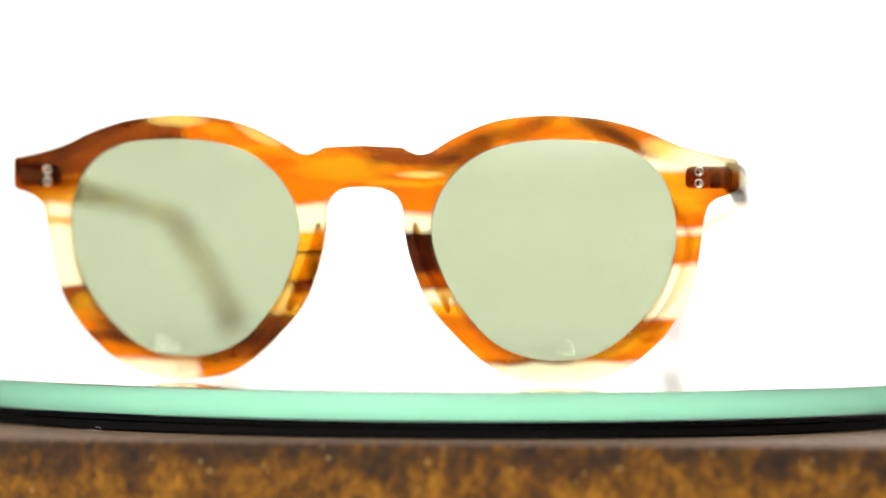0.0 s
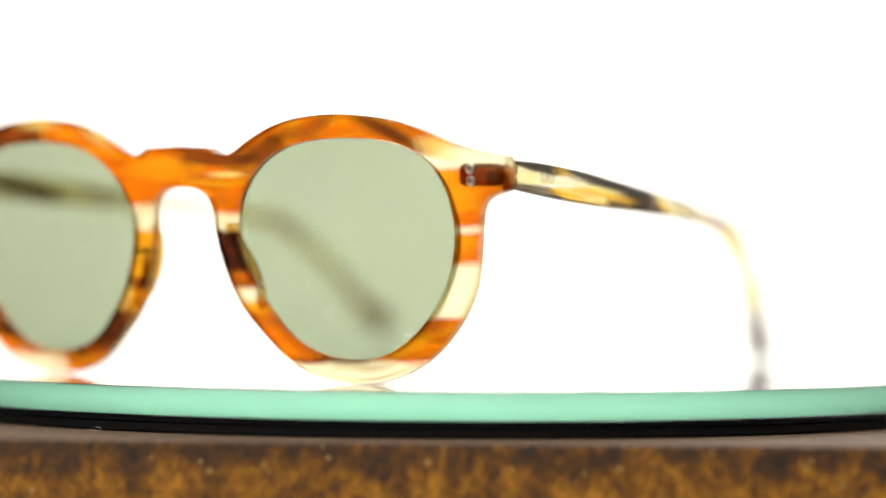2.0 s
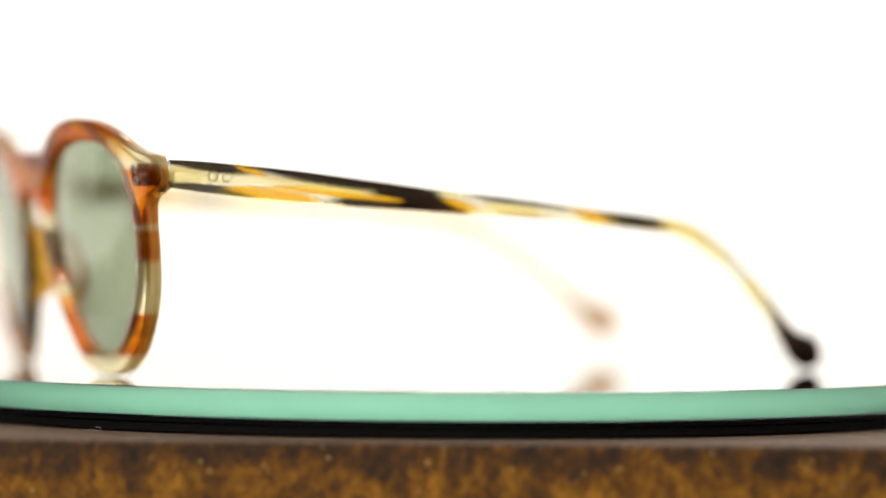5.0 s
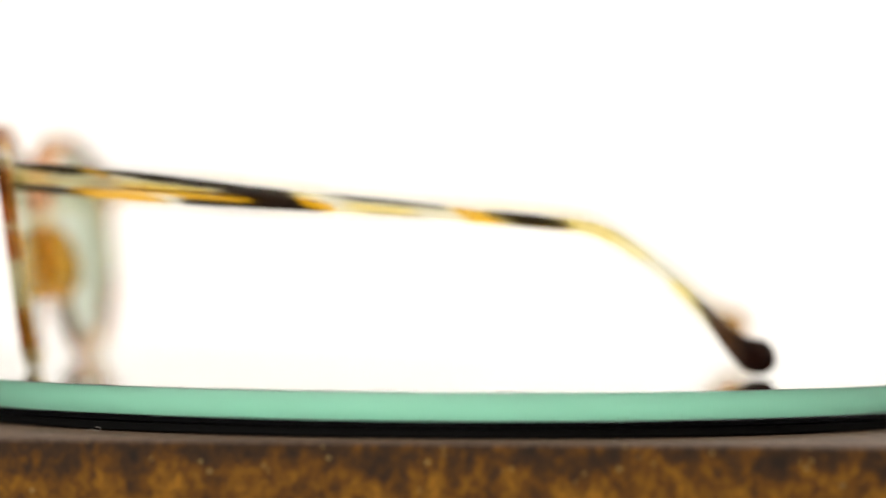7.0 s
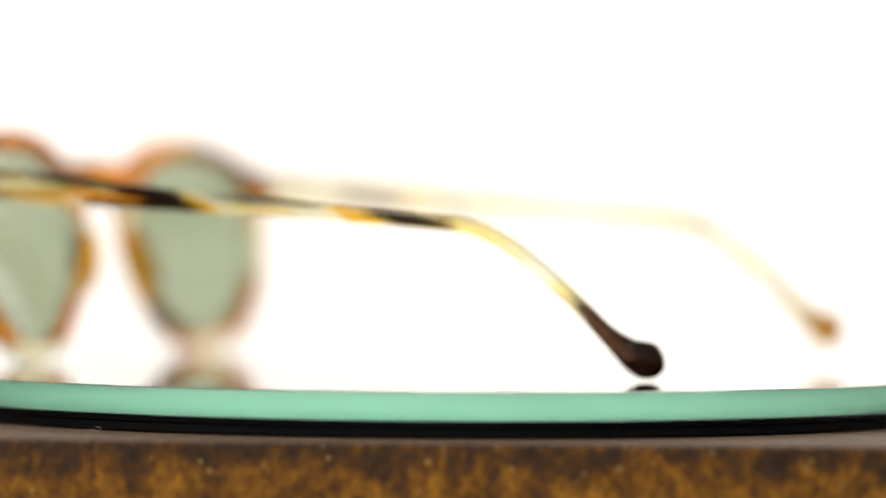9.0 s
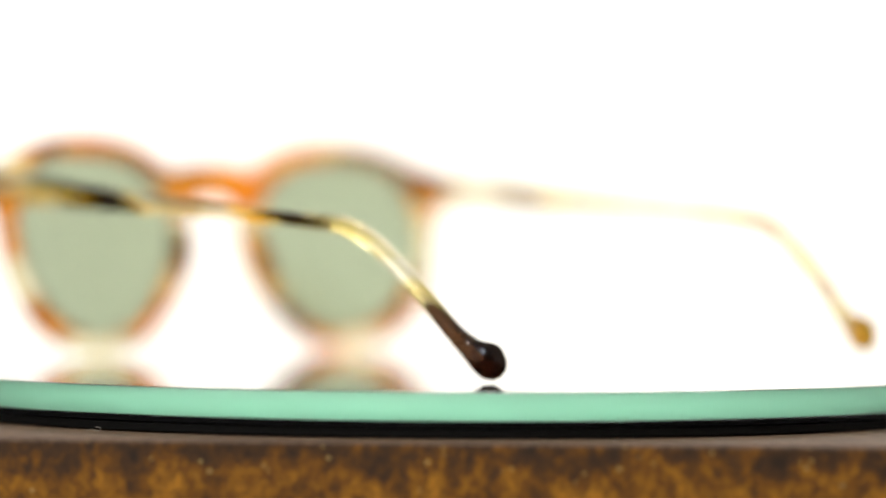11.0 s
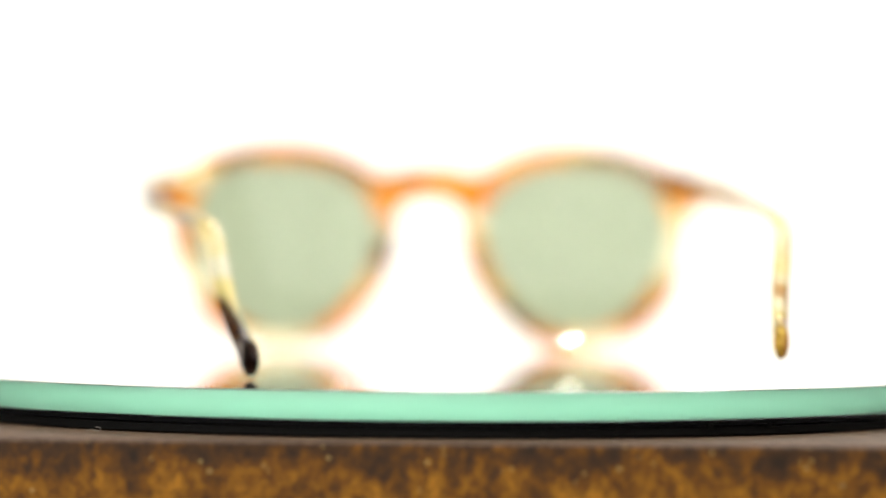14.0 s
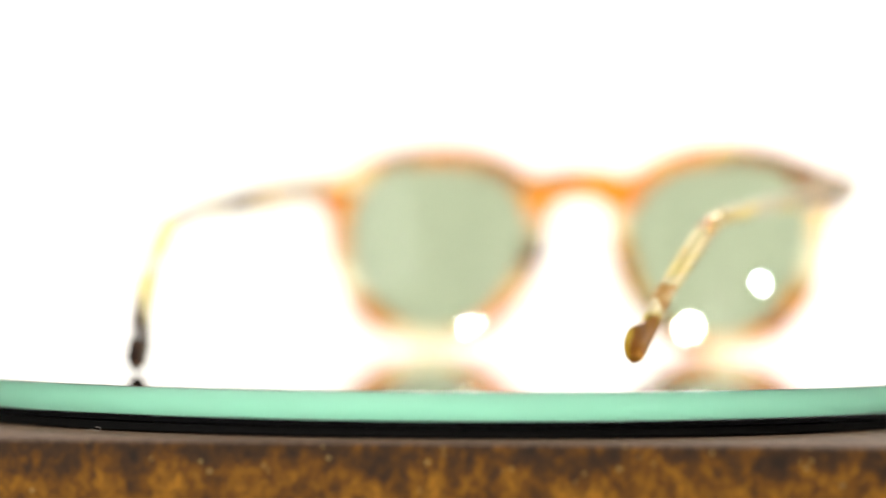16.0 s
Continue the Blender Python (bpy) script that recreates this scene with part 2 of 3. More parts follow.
FRONT = acetate_front()
CLOUDS_R = [
    (17, 2.5, 12, 1.5, JET, 0.95), (5, -2.6, 11, 1.3, JET, 0.92), (21, -2.2, 9, 1.2, GOLD, 0.9), (26.5, 2.3, 2.5, 1.2, GOLD, 0.9),
    (47, 2.3, 19, 1.7, JET, 0.98), (34, -0.6, 10, 0.6, GOLD, 0.9), (39, 0.1, 8, 0.55, HONEY, 0.8), (43, -1.0, 9, 0.6, GOLD, 0.95),
    (44, -2.4, 12, 1.1, JET, 0.95), (56, 0.0, 9.5, 3.2, JET, 0.99), (48, -0.6, 4, 0.45, GOLD, 0.85),
    (86, 2.0, 15, 1.1, JET, 0.92), (79, -1.9, 9, 0.9, COCOA, 0.92), (65, -0.4, 3, 1.2, GOLD, 0.9), (79, 0.0, 7, 0.6, HONEY, 0.8), (99, 0.0, 4, 2.0, GOLD, 0.9),
    (110, 0.4, 8.5, 1.9, JET, 0.98), (111, -1.2, 5, 0.6, GOLD, 0.95), (122, 0.0, 5, 3.0, HONEY, 0.5)]
CLOUDS_L = [
    (80, 0.0, 60, 5.0, HONEY, 0.12), (135, 0.0, 16, 5.0, HONEY, 0.2),     (14, 2.2, 10, 1.3, JET, 0.9), (33, 0.4, 12, 2.0, COCOA, 0.95), (46, -1.6, 8, 1.0, GOLD, 0.8), (58, 0.9, 8, 1.2, COCOA, 0.7),
    (72, -1.0, 6, 0.9, COCOA, 0.6), (86, 0.8, 8, 1.0, COCOA, 0.7), (104, 0.0, 7, 1.2, COCOA, 0.75), (117, 0.9, 4, 1.2, COCOA, 0.8)]
TEMPLE_R = acetate_temple("mottled_acetate_dark_tip", 3.1, CLOUDS_R, (JET, (0.014, 0.004, 0.002)), 0.1455, 0.0514, 0.35, 0.0)
TEMPLE_L = acetate_temple("mottled_acetate_amber_tip", 8.4, CLOUDS_L, ((0.95, 0.66, 0.06), (0.20, 0.055, 0.007)), 0.1500, 0.0632, 0.17, 0.95)
LENS, COATED = lens_glass("green_lens_glass", 0.5), lens_glass("green_lens_glass_coated_back", 0.5)
DISC, EDGE, PATINA = disc_glass(), ground_edge(), patina()
CORE = plain("brown_hinge_core", (0.30, 0.10, 0.02), 0.12, 0, 0.0, 500, trans=0.85, ior=1.3)
STEEL = plain("rivet_steel", (0.62, 0.57, 0.48), 0.35, 1.0)
PADS = plain("amber_pad_acetate", (0.84, 0.46, 0.06), 0.08, 0, 0, 260, trans=0.9, ior=1.2)
BLACK = plain("black_platter", (0.0035, 0.0035, 0.004), 0.45, 0, 0.1, 500, spec=0.05)
RUBBER = plain("black_rubber", (0.004, 0.004, 0.004), 0.55, 0, 0.25, 1200, spec=0.05)
WHITE = paint("white_wall_paint", (0.84, 0.83, 0.815))
GREY = paint("grey_wall_paint", (0.13, 0.125, 0.12))
SHOP = paint("cream_wall_paint", (0.62, 0.59, 0.54))
COUNTER = paint("brown_counter", (0.10, 0.065, 0.04))
FIBRE = plain("grey_fibre", (0.40, 0.37, 0.34), 0.8)
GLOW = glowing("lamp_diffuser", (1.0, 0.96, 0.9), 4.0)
# glow of the added sheet that pales the lens reflections
LENS_GLOW = glowing("lens_glow", (1.0, 0.96, 0.96), 1.3)
PANE = plain("clear_window_glass", (0.95, 0.97, 0.96), 0.0, 0, 0, 5, trans=1.0, ior=1.5)


# ---- mesh helpers ----
def mesh_ob(name, bm, material, smooth=True):
    bmesh.ops.recalc_face_normals(bm, faces=bm.faces[:])
    me = bpy.data.meshes.new(name)
    for fc in bm.faces:
        fc.smooth = smooth
    bm.to_mesh(me)
    if smooth:
        me.set_sharp_from_angle(angle=radians(50))
    bm.free()
    me.materials.append(material)
    return new(name, me)


def part(name, bm, material, parent, label="", m=None, smooth=True):
    ob = mesh_ob(name, bm, material, smooth)
    ob.parent = parent
    if m is not None:
        ob.matrix_basis = m
    if label:
        tagged(ob, label)
    return ob


def box(bm, lo, hi, bevel=0.0, seg=2):
    m = Matrix.Translation([(a + b) / 2 for a, b in zip(lo, hi)]) @ Matrix.Diagonal([b - a for a, b in zip(lo, hi)] + [1])
    r = bmesh.ops.create_cube(bm, size=1, matrix=m)
    if bevel:
        es = list({e for v in r["verts"] for e in v.link_edges})
        bmesh.ops.bevel(bm, geom=es, offset=bevel, segments=seg, profile=0.5, affect="EDGES")


def lathe(bm, profile, n=160):
    """Turns (radius, height) pairs about z; a radius of 0 closes the end."""
    rings = []
    for r, h in profile:
        if r == 0:
            rings.append([bm.verts.new((0, 0, h))])
        else:
            rings.append([bm.verts.new((r * math.cos(2 * math.pi * i / n), r * math.sin(2 * math.pi * i / n), h)) for i in range(n)])
    for a, b in zip(rings, rings[1:]):
        for i in range(n):
            j = (i + 1) % n
            q = [a[i % len(a)], a[j % len(a)], b[j % len(b)], b[i % len(b)]]
            q = list(dict.fromkeys(q))
            if len(q) > 2:
                bm.faces.new(q)


def spline(points, n, closed=False):
    """n points at even steps along a smooth curve through the control points."""
    p = np.array(points, float)
    k = len(p)
    fine = []
    for i in range(k if closed else k - 1):
        if closed:
            a, b, c, d = p[(i - 1) % k], p[i], p[(i + 1) % k], p[(i + 2) % k]
        else:
            a, b, c, d = p[max(i - 1, 0)], p[i], p[i + 1], p[min(i + 2, k - 1)]
        for s in np.arange(12) / 12:
            fine.append(0.5 * (2 * b + (c - a) * s + (2 * a - 5 * b + 4 * c - d) * s * s + (3 * b - a - 3 * c + d) * s ** 3))
    fine.append(p[0] if closed else p[-1])
    fine = np.array(fine)
    lengths = np.append(0, np.cumsum(np.linalg.norm(np.diff(fine, axis=0), axis=1)))
    at = np.linspace(0, lengths[-1], n + 1)[:-1] if closed else np.linspace(0, lengths[-1], n)
    return np.stack([np.interp(at, lengths, fine[:, j]) for j in range(p.shape[1])], 1)


# ---- the room round the display ----
def slab(name, lo, hi, material, label, category):
    bm = bmesh.new()
    box(bm, lo, hi)
    ob = mesh_ob(name, bm, material, False)
    return tagged(ob, label, category, kind="structure")


slab("counter_top", (-1.6, -2.4, -0.04), (1.6, 1.0, 0.0), COUNTER, "plain brown counter under the display", "counter")
# added white sheet, hidden by the disc, bounces light onto the lower wall
slab("bounce_sheet", (-1.2, 0.18, 0.0), (1.2, 0.99, 0.003), WHITE, "added unseen white sheet on the counter that bounces light onto the wall", "backdrop")
slab("wall_north", (-1.6, 1.0, -0.04), (1.6, 1.1, 1.7), WHITE, "plain white wall behind the display", "wall")
slab("wall_west", (-1.7, -2.5, -0.04), (-1.6, 1.1, 1.7), GREY, "plain grey painted wall", "wall")
slab("wall_east", (1.6, -2.5, -0.04), (1.7, 1.1, 1.7), WHITE, "plain white painted wall", "wall")
slab("ceiling", (-1.7, -2.5, 1.7), (1.7, 1.1, 1.8), WHITE, "plain white ceiling", "ceiling")


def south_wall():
    """Wall on the camera's side; its wide window is added to light the lenses."""
    bm = bmesh.new()
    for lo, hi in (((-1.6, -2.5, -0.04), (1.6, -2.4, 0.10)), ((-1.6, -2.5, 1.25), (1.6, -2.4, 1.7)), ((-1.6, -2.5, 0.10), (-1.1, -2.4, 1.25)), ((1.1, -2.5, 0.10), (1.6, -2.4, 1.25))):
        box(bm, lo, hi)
    tagged(mesh_ob("wall_south", bm, SHOP, False), "cream painted wall with an opening for the added window", "wall", kind="structure")
    root = new("added_window")
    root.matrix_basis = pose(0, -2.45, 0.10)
    tagged(root, "wide added window for lens light, three panes in a white frame", "window", kind="structure")
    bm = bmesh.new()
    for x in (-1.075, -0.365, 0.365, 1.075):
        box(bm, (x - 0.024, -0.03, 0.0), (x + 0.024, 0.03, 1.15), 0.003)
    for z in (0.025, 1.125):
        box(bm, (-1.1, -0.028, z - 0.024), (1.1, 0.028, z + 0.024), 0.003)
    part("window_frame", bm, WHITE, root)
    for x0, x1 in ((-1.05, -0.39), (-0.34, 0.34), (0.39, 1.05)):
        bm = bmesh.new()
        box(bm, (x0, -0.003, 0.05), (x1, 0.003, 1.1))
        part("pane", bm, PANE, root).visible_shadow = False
    # glowing sheet added outside the window, out of view, to brighten the lenses
    slab("lens_glow_sheet", (-1.5, -2.72, 0.0), (1.5, -2.70, 1.6), LENS_GLOW, "plain glowing sheet added to light the lenses", "backdrop")


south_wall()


# body of the added wall light, out of view
def hung_fill_panel():
    root = new("wall_fill_panel")
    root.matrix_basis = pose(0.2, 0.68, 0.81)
    tagged(root, "added unseen square white panel on two rods, brightens the back wall", "pendant light")
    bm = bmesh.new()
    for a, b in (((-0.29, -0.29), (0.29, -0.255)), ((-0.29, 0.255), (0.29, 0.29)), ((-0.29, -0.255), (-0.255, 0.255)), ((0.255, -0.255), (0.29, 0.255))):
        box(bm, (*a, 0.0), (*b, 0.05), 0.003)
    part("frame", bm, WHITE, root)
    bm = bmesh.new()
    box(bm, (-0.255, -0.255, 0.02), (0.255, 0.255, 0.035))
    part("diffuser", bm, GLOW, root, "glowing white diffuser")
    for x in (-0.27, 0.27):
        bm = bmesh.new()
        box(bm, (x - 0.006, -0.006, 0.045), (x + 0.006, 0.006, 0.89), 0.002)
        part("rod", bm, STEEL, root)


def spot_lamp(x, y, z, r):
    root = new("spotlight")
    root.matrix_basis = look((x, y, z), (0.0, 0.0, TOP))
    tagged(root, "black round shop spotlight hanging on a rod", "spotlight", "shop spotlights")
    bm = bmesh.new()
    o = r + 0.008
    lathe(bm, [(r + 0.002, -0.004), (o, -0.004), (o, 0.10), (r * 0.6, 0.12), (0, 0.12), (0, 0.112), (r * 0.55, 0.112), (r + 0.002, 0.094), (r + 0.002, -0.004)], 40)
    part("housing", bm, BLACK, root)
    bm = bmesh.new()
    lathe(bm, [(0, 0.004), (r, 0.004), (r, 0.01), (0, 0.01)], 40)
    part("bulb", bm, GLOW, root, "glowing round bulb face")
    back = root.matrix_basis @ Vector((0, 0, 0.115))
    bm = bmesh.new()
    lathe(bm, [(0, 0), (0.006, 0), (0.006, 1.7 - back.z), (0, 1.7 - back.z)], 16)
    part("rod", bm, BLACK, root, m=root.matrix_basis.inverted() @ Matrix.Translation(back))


hung_fill_panel()
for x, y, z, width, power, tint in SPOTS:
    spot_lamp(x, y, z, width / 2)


# ---- the block on which the turntable stands ----
def display_block():
    bm = bmesh.new()
    box(bm, (-0.26, 0.0, -0.0411), (0.26, 0.30, 0.0), 0.0003, 2)
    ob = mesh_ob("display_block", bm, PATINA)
    ob.matrix_basis = Matrix.Translation((0.0, -0.1255, TOP - 0.0089)) @ pose(0, 0, 0, 0, 0, -3.0)
    tagged(ob, "rust-brown speckled block with a paler top and front-edge wear", "display stand")


display_block()


# ---- turntable ----
RADIUS = 0.119


def turntable():
    root = new("turntable")
    root.matrix_basis = pose(0, 0, TOP)
    tagged(root, "round glass disc with green rim on a black platter", "turntable")
    bm = bmesh.new()
    R = RADIUS
    lathe(bm, [(0, 0), (R - 0.0003, 0), (R - 0.00008, -0.00008), (R, -0.0003), (R, -0.0053), (R - 0.0001, -0.0054), (R - 0.0003, -0.0055), (0, -0.0055)], 240)
    disc = part("glass_disc", bm, DISC, root, "clear glass disc with a ground green rim", smooth=False)
    disc.data.materials.append(EDGE)
    for fc in disc.data.polygons:
        if abs(fc.normal.z) < 0.9:
            fc.material_index, fc.use_smooth = 1, True
    bm = bmesh.new()
    lathe(bm, [(0, -0.0056), (R - 0.0012, -0.0056), (R - 0.0009, -0.0058), (R - 0.0009, -0.0066), (R - 0.0014, -0.0068), (0, -0.0068)], 240)
    part("platter", bm, BLACK, root, "thin black platter")
    bm = bmesh.new()
    lathe(bm, [(0, -0.0068), (R - 0.0018, -0.0068), (R - 0.0012, -0.0071), (R - 0.0012, -0.0084), (R - 0.0018, -0.0088), (0, -0.0088)], 240)
    part("rubber_ring", bm, RUBBER, root, "black rubber ring")
    for deg in (102.2, 108.7):
        bm = bmesh.new()
        box(bm, (-0.0006, -0.0004, -0.0005), (0.0006, 0.0004, 0.0005), 0.00015)
        part("notch", bm, RUBBER, root, m=pose((R - 0.0011) * math.cos(radians(deg)), (R - 0.0011) * math.sin(radians(deg)), -0.0068, 0, 0, deg + 90))
    return root


# ---- sunglasses ----
MM = 0.001
BASE = Matrix.Translation((-0.0158, -0.0883, 0)) @ pose(0, 0, 0, 0, 0, -8.68)   # the front's place on the disc
SAG, LEAN = -0.0060, 0.140
# half of the front's outline in mm from its middle, clockwise from the bridge's top; corners split the curve
CROWN = [(0, 46.2), (7.5, 45.9)]
BROW = [(7.5, 45.9), (9.2, 45.0), (11.2, 44.5), (13.4, 45.1), (17, 47.3), (22.5, 49.9), (28, 51.4), (36, 52.1), (44.3, 51.6), (50, 50.5), (55.5, 48.7), (60.3, 46.6), (65.5, 45.1), (71.4, 44.0)]
END = [(71.4, 44.0), (71.8, 43.3), (71.9, 38.4), (71.3, 37.7)]
SIDE = [(71.3, 37.7), (68.4, 36.8), (66.2, 35.2), (65.3, 32.5), (64.2, 24.7), (63.2, 19.7), (61.0, 14.6), (57.2, 9.4), (52.5, 5.0), (47, 2.0), (41, 0.45), (35, 0.35), (28, 1.7), (22.5, 4.8), (17.0, 10), (13.0, 14.7), (10.6, 19.4), (8.7, 25.3), (7.7, 30.6)]
ARCH = [(7.7, 30.6), (7.6, 34), (6.3, 36.7), (3.7, 38.0), (0, 38.3)]
LENS_LOOP = [(60, 30.6), (59.1, 36.4), (56.8, 41.2), (52.6, 44.9), (47.2, 46.9), (38.4, 47.5), (31, 47.1), (24.3, 45.5), (18.8, 42.1), (15, 37.5), (13.1, 32), (13.4, 26.4), (16, 19.4), (20, 13.2), (25, 8.2), (31, 5.6), (37, 4.9), (43.5, 5.8), (49, 8.9), (54, 13.8), (57.5, 19.4), (59.5, 25.4)]
EYE_MID = np.array((36.5, 26.5))


def skin(u, z):
    """How far back the front's face lies at (u, z) in mm."""
    return 1000 * (SAG * (1 - (u / 64.5) ** 2) + LEAN * (0.041 - z / 1000))


def lens_radius():
    loop = spline(LENS_LOOP, 240, True) - EYE_MID
    a = np.arctan2(loop[:, 1], loop[:, 0])
    r = np.hypot(loop[:, 0], loop[:, 1])
    o = np.argsort(a)
    return lambda ang: np.interp(ang, a[o], r[o], period=2 * math.pi)


RAD = lens_radius()
THICK = 3.3


def front_mesh():
    outer = np.concatenate([spline(CROWN, 8)[:-1], spline(BROW, 60)[:-1], spline(END, 10)[:-1], spline(SIDE, 100)[:-1], spline(ARCH, 14)[:-1], spline([(0, 38.3), (0, 46.2)], 9)[:-1]])
    n = len(outer)
    rel = outer - EYE_MID
    ang = np.unwrap(np.arctan2(rel[:, 1], rel[:, 0]))
    # the bridge's columns start from the lens opening's upper nose side
    arch = n - 8 - 13
    ang[:7] = np.radians(np.linspace(147.5, 146.2, 7))
    ang[arch:n - 8] = np.radians(np.linspace(172, 152.5, 13) - 360)
    ang[n - 8:] = np.radians(np.linspace(152, 148, 8) - 360)
    ang = np.minimum.accumulate(ang - np.arange(n) * 1e-5)
    bm = bmesh.new()
    for side in (1, -1):
        cols = []
        for i in range(n):
            inner = EYE_MID + RAD(ang[i]) * np.array((math.cos(ang[i]), math.sin(ang[i])))
            run = outer[i] - inner
            length = max(np.hypot(*run), 1e-6)
            mid = outer[i][0] < 1e-6
            e = min(0.5 / length, 0.4)
            ss = [(0, 0.9), (e * 0.5, 0.35), (e * 1.3, 0), (e + (1 - 2 * e) * 0.36, -0.05), (e + (1 - 2 * e) * 0.67, -0.05), (1 - e, 0), (1 - e * 0.3, 0.15), (1, 0.5)]
            col = []
            for back in (0, 1):
                for s, d in (ss if not back else ss[::-1]):
                    q = inner + run * s
                    if mid and s > 0.5:
                        d = 0
                    w = skin(*q) + (THICK - d if back else d)
                    col.append(bm.verts.new((side * q[0] * MM, w * MM, q[1] * MM)))
            cols.append((col, mid))
        k = len(cols[0][0])
        for i in range(n):
            (a, ma), (b, mb) = cols[i], cols[(i + 1) % n]
            for j in range(k):
                jj = (j + 1) % k
                if j == k // 2 - 1 and (ma or abs(a[j].co.x) < 1e-7) and (mb or abs(b[j].co.x) < 1e-7):
                    continue
                bm.faces.new((a[j], a[jj], b[jj], b[j]))
    bmesh.ops.remove_doubles(bm, verts=[v for v in bm.verts if abs(v.co.x) < 1e-6], dist=1e-6)
    return bm


def lens_mesh(side):
    bm = bmesh.new()
    n, rings = 120, 14
    for_side = []
    for back in (0, 1):
        grid = []
        for k in range(rings + 1):
            ring = []
            rho = k / rings
            for i in range(n if k else 1):
                a = 2 * math.pi * i / n
                q = EYE_MID + rho * (RAD(a) + 0.25) * np.array((math.cos(a), math.sin(a)))
                w = skin(*q) + 1.5 - 1.7 * (1 - rho * rho) + (1.8 if back else 0)
                ring.append(bm.verts.new((side * q[0] * MM, w * MM, q[1] * MM)))
            grid.append(ring)
        for a, b in zip(grid, grid[1:]):
            for i in range(n):
                j = (i + 1) % n
                q = list(dict.fromkeys([a[i % len(a)], a[j % len(a)], b[j], b[i]]))
                bm.faces.new(q).material_index = back
        for_side.append(grid[-1])
    for i in range(n):
        j = (i + 1) % n
        bm.faces.new((for_side[0][i], for_side[0][j], for_side[1][j], for_side[1][i]))
    return bm


def sweep(path, heights, widths, n=90, around=24, square=None):
    """A rounded bar along path (u, w, z in mm); its section is high in the plane of w and z, boxy (0.4) to round (1)."""
    size = np.stack([heights, widths, square or [1.0] * len(path)], 1)
    rows = spline(np.hstack([np.array(path, float), size]), n)
    bm = bmesh.new()
    rings = []
    for i, row in enumerate(rows):
        t = Vector(rows[min(i + 1, n - 1)][:3] - rows[max(i - 1, 0)][:3]).normalized()
        out = Vector((1, 0, 0))
        up = out.cross(t).normalized()
        if up.z < 0:
            up = -up
        out = t.cross(up).normalized()
        ring = []
        for k in range(around):
            a = 2 * math.pi * k / around
            c, s = math.cos(a), math.sin(a)
            p = min(max(row[5], 0.4), 1.0)
            v = Vector(row[:3]) + up * (row[3] / 2 * math.copysign(abs(s) ** p, s)) + out * (row[4] / 2 * math.copysign(abs(c) ** p, c))
            ring.append(bm.verts.new(v * MM))
        rings.append(ring)
    for a, b in zip(rings, rings[1:]):
        for k in range(around):
            bm.faces.new((a[k], a[(k + 1) % around], b[(k + 1) % around], b[k]))
    bm.faces.new(rings[0])
    bm.faces.new(rings[-1])
    return bm


PATH_R = [(70.3, 4.8, 40.6), (71.0, 12, 40.0), (70.9, 28, 38.6), (70.2, 43.5, 37.3), (69.3, 60, 36.0), (66.5, 80, 34.6), (62.4, 96, 33.2), (58.2, 112, 31.9), (55.8, 121.3, 30.8), (54.2, 128.6, 27.5), (53, 136.2, 21.9), (51.4, 143, 15.7), (49.6, 148.4, 10.0), (48.0, 152.0, 6.6), (47.2, 155.0, 4.6), (46.7, 157.1, 4.1), (46.3, 158.9, 4.0), (46.1, 160.0, 4.1)]
PATH_L = [(-70.3, 4.8, 40.6), (-71.0, 12, 40.1), (-70.9, 28, 39.2), (-70.5, 43.5, 38.2), (-70, 60, 37.2), (-69, 80, 36.2), (-68.6, 96, 34.9), (-67.8, 112, 33.6), (-67.2, 121.5, 32), (-66.2, 128.8, 28.3), (-64.8, 136.2, 23.3), (-63.2, 142.8, 18.3), (-62.2, 148.6, 13.2), (-61.6, 152.4, 10.2), (-61.2, 155.4, 8.4), (-60.9, 157.6, 7.8), (-60.7, 159.3, 7.7), (-60.6, 160.3, 7.7)]
HIGH = [5.4, 6.0, 6.3, 5.6, 4.5, 3.8, 3.3, 3.1, 3.3, 3.4, 3.2, 3.1, 3.5, 5.2, 7.3, 7.6, 5.8, 2.6]
WIDE = [3.6, 3.8, 3.9, 3.8, 3.6, 3.5, 3.6, 3.9, 4.3, 4.5, 4.4, 4.2, 3.9, 3.6, 3.6, 3.6, 3.0, 1.4]
SQUARE = [0.45, 0.45, 0.45, 0.5, 0.55, 0.6, 0.65, 0.75, 0.85, 0.9, 0.95, 1, 1, 1, 1, 1, 1, 1]


def rivet(parent, where, r, turn, hollow=False):
    """A flat pin head with a dimple, or a ring."""
    bm = bmesh.new()
    if hollow:
        lathe(bm, [(r * 0.72, -0.2 * MM), (r * 0.72, 0.02 * MM), (r * 0.86, 0.08 * MM), (r, 0.02 * MM), (r, -0.2 * MM), (r * 0.72, -0.2 * MM)], 24)
        part("rivet", bm, STEEL, parent, "pale ring-shaped pin head", m=Matrix.Translation([v * MM for v in where]) @ turn)
        return
    lathe(bm, [(0, -0.12 * MM), (r * 0.5, -0.12 * MM), (r * 0.58, 0.02 * MM), (r * 0.75, 0.1 * MM), (r, 0.0), (r, -1.2 * MM), (0, -1.2 * MM)], 20)
    part("rivet", bm, STEEL, parent, "small steel pin head", m=Matrix.Translation([v * MM for v in where]) @ turn)


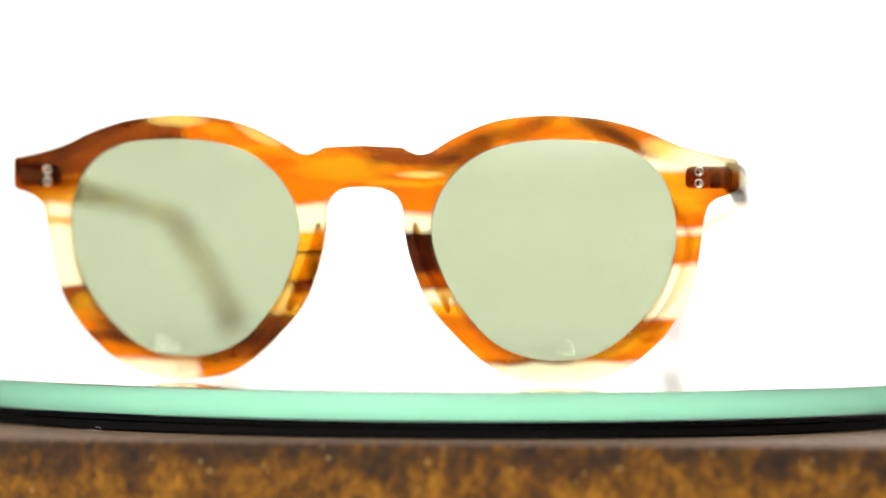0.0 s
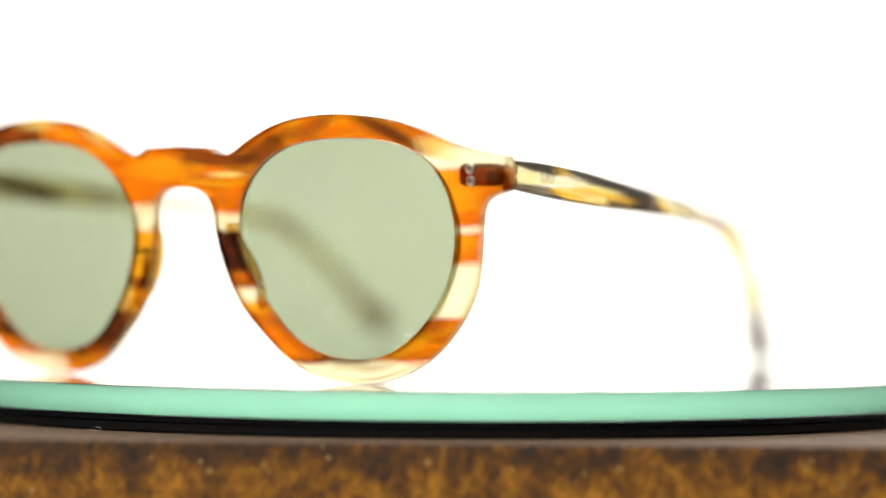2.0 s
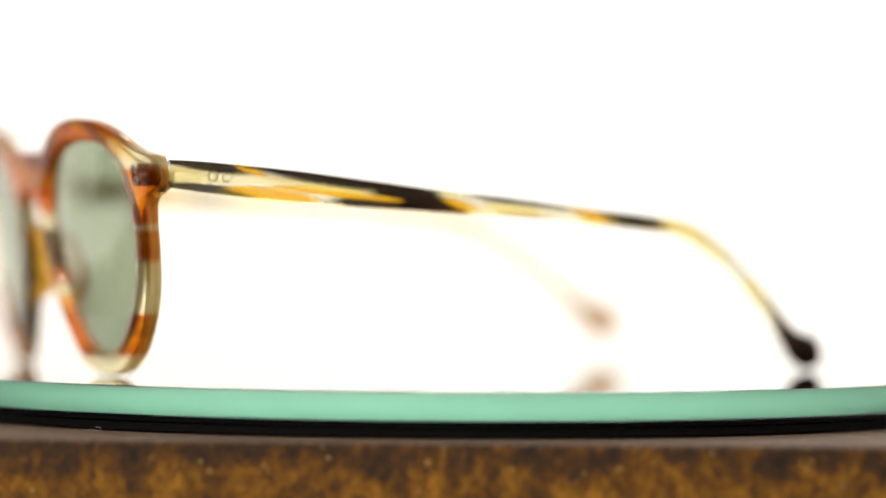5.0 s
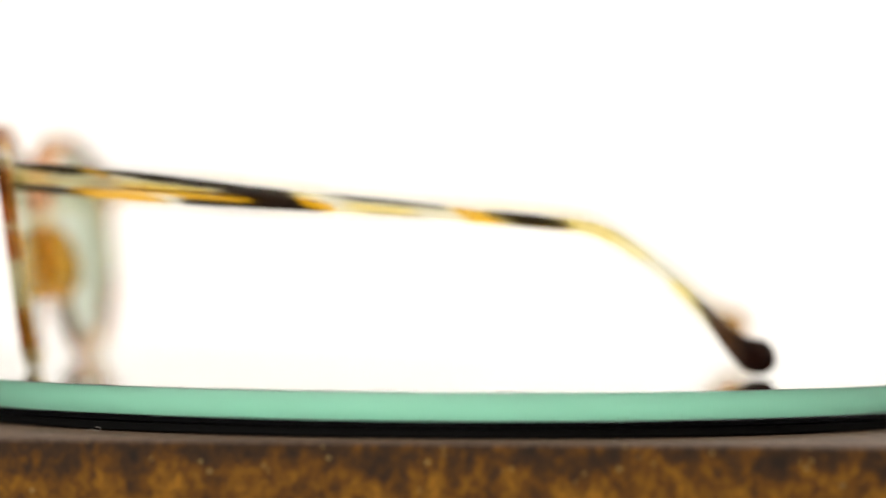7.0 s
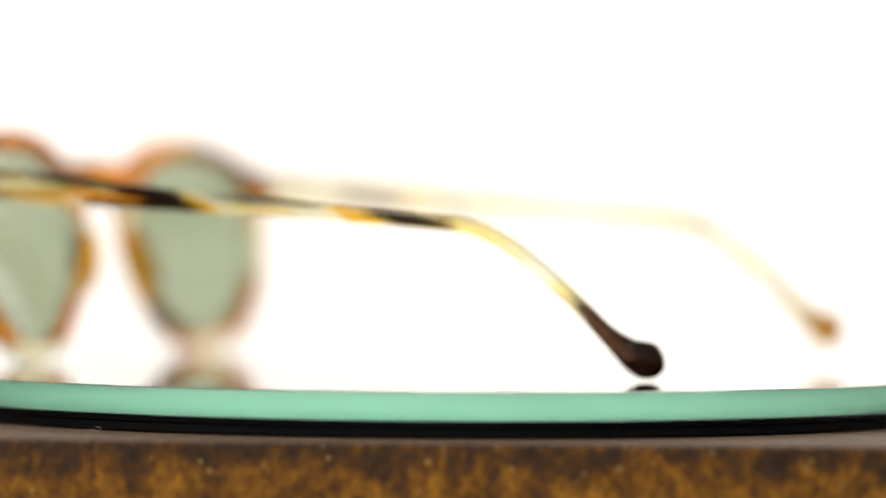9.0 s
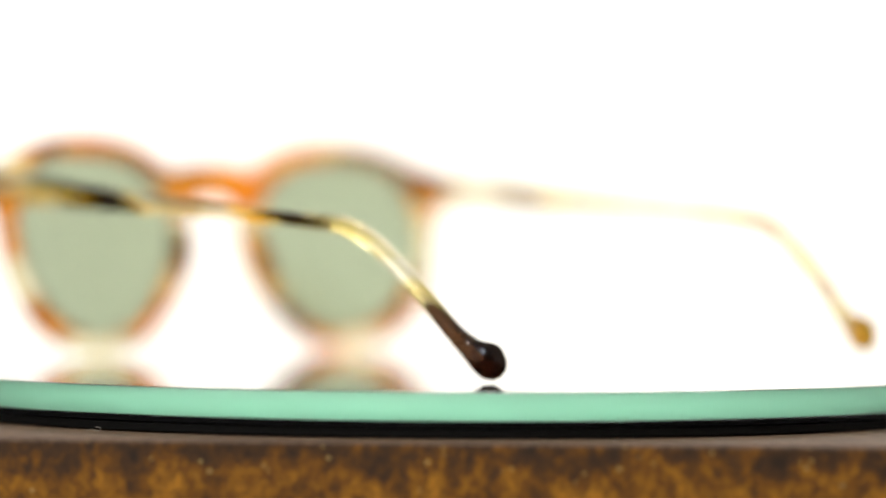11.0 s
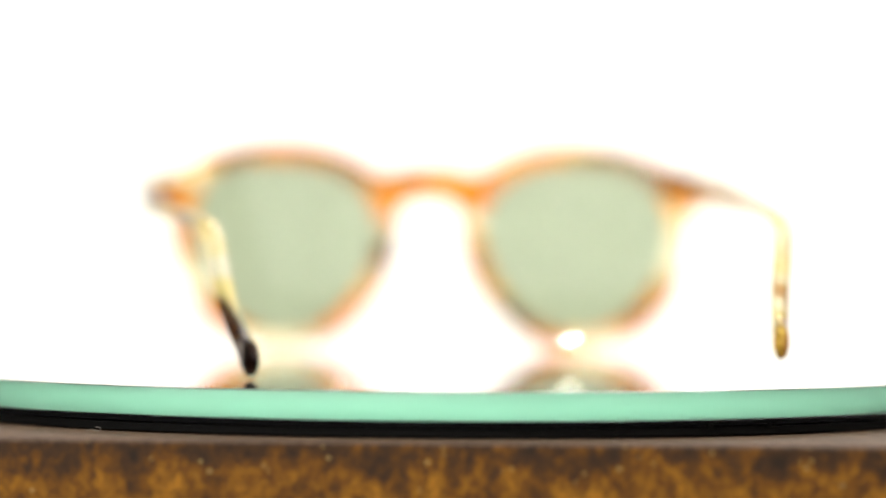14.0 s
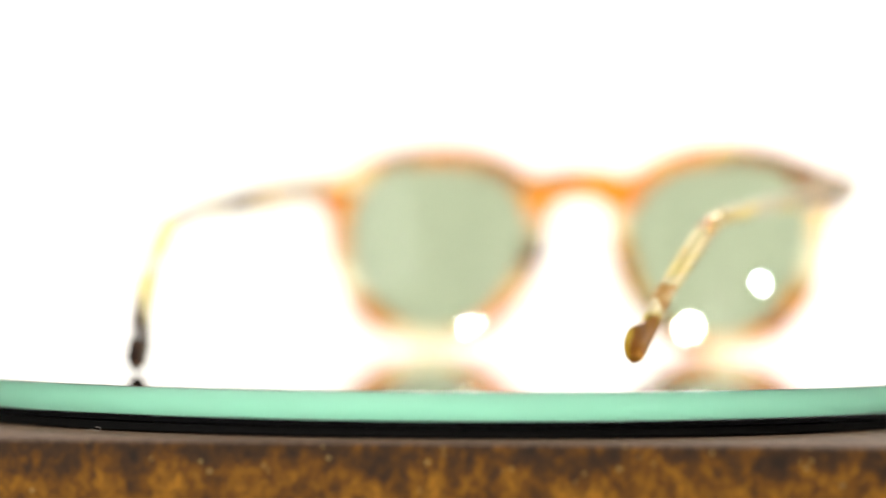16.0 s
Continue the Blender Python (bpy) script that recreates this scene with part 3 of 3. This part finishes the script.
def sunglasses():
    root = new("sunglasses")
    root.matrix_basis = pose(0, 0, TOP)
    tagged(root, "open striped honey acetate sunglasses with round pale green lenses", "sunglasses")
    front = part("front", front_mesh(), FRONT, root, "glossy striped honey and clear acetate front", BASE)
    face = pose(0, 0, 0, 90 + 8, 0, 0)
    for side in (-1, 1):
        lens = part("lens", lens_mesh(side), LENS, root, "pale green tinted lens", BASE)
        lens.data.materials.append(COATED)
        lens.visible_shadow = False
        # hinge shield set into the end of the front
        bm = bmesh.new()
        box(bm, (-4.5 * MM, -0.5 * MM, -2.15 * MM), (4.5 * MM, 2.1 * MM, 2.15 * MM), 1.15 * MM, 4)
        u = side * 66.3
        part("hinge_shield", bm, CORE, front, "dark brown inlaid hinge shield", Matrix.Translation((u * MM, (skin(u, 40.4) + 0.45) * MM, 40.4 * MM)) @ pose(0, 0, 0, 8, 0, side * 10))
        for z in (41.5, 39.2):
            rivet(front, (side * 64.4, skin(64.4, z) - 0.15, z), 0.95 * MM, face)
        dark = side > 0
        temple = part("temple", sweep(PATH_R if dark else PATH_L, HIGH, WIDE, square=SQUARE), TEMPLE_R if dark else TEMPLE_L, root, "mottled acetate temple with a near-black rounded tip" if dark else "mottled acetate temple with an amber rounded tip", BASE)
        for w in (13.2, 16.0):
            rivet(temple, (side * 72.75, w, 40.2 - (w - 13) * 0.06), 1.05 * MM, pose(0, 0, 0, 0, side * 90, 0), True)
        bm = bmesh.new()
        box(bm, (-0.9 * MM, -1.7 * MM, -1.2 * MM), (0.9 * MM, 1.7 * MM, 1.2 * MM), 0.4 * MM)
        part("hinge", bm, STEEL, temple, "small steel hinge", Matrix.Translation((side * 67.0 * MM, 5.2 * MM, 40.2 * MM)))
        # nose pad built on behind the keyhole
        path = [(side * 9.5, -1.4, 31.0), (side * 10.3, 0.8, 27.5), (side * 12.2, 2.4, 22.5), (side * 14.2, 2.8, 18.0), (side * 15.8, 1.0, 14.5)]
        part("nose_pad", sweep(path, [1.8, 3.8, 4.8, 4.0, 1.6], [0.9, 1.8, 2.3, 2.0, 0.9], 28, 16), PADS, root, "amber brown acetate nose pad", BASE)
    return root


TABLE = turntable()
GLASSES = sunglasses()


# ---- dust ----
def dust_fibre():
    cu = bpy.data.curves.new("dust_fibre", "CURVE")
    cu.dimensions, cu.bevel_depth, cu.bevel_resolution = "3D", 0.00004, 1
    sp = cu.splines.new("BEZIER")
    pts = [(0, 0, 0.0001), (0.0012, 0.0004, 0.0006), (0.0026, 0.0002, 0.0003), (0.0030, -0.0003, 0.0009), (0.0021, -0.0002, 0.0011)]
    sp.bezier_points.add(len(pts) - 1)
    for b, p in zip(sp.bezier_points, pts):
        b.co, b.handle_left_type, b.handle_right_type = p, "AUTO", "AUTO"
    cu.materials.append(FIBRE)
    ob = new("dust_fibre", cu)
    ob.matrix_basis = pose(-0.0688, -0.1035, TOP - 0.0089)
    tagged(ob, "curled pale dust fibre lying on the block", "fibre")


dust_fibre()


def motions():
    turn = [(t, pose(0, 0, TOP, 0, 0, 0.15 - 11.944 * t - 0.35 * math.sin(math.pi * t / 16))) for t in range(17)]
    walk(TABLE, turn)
    walk(GLASSES, turn)


motions()
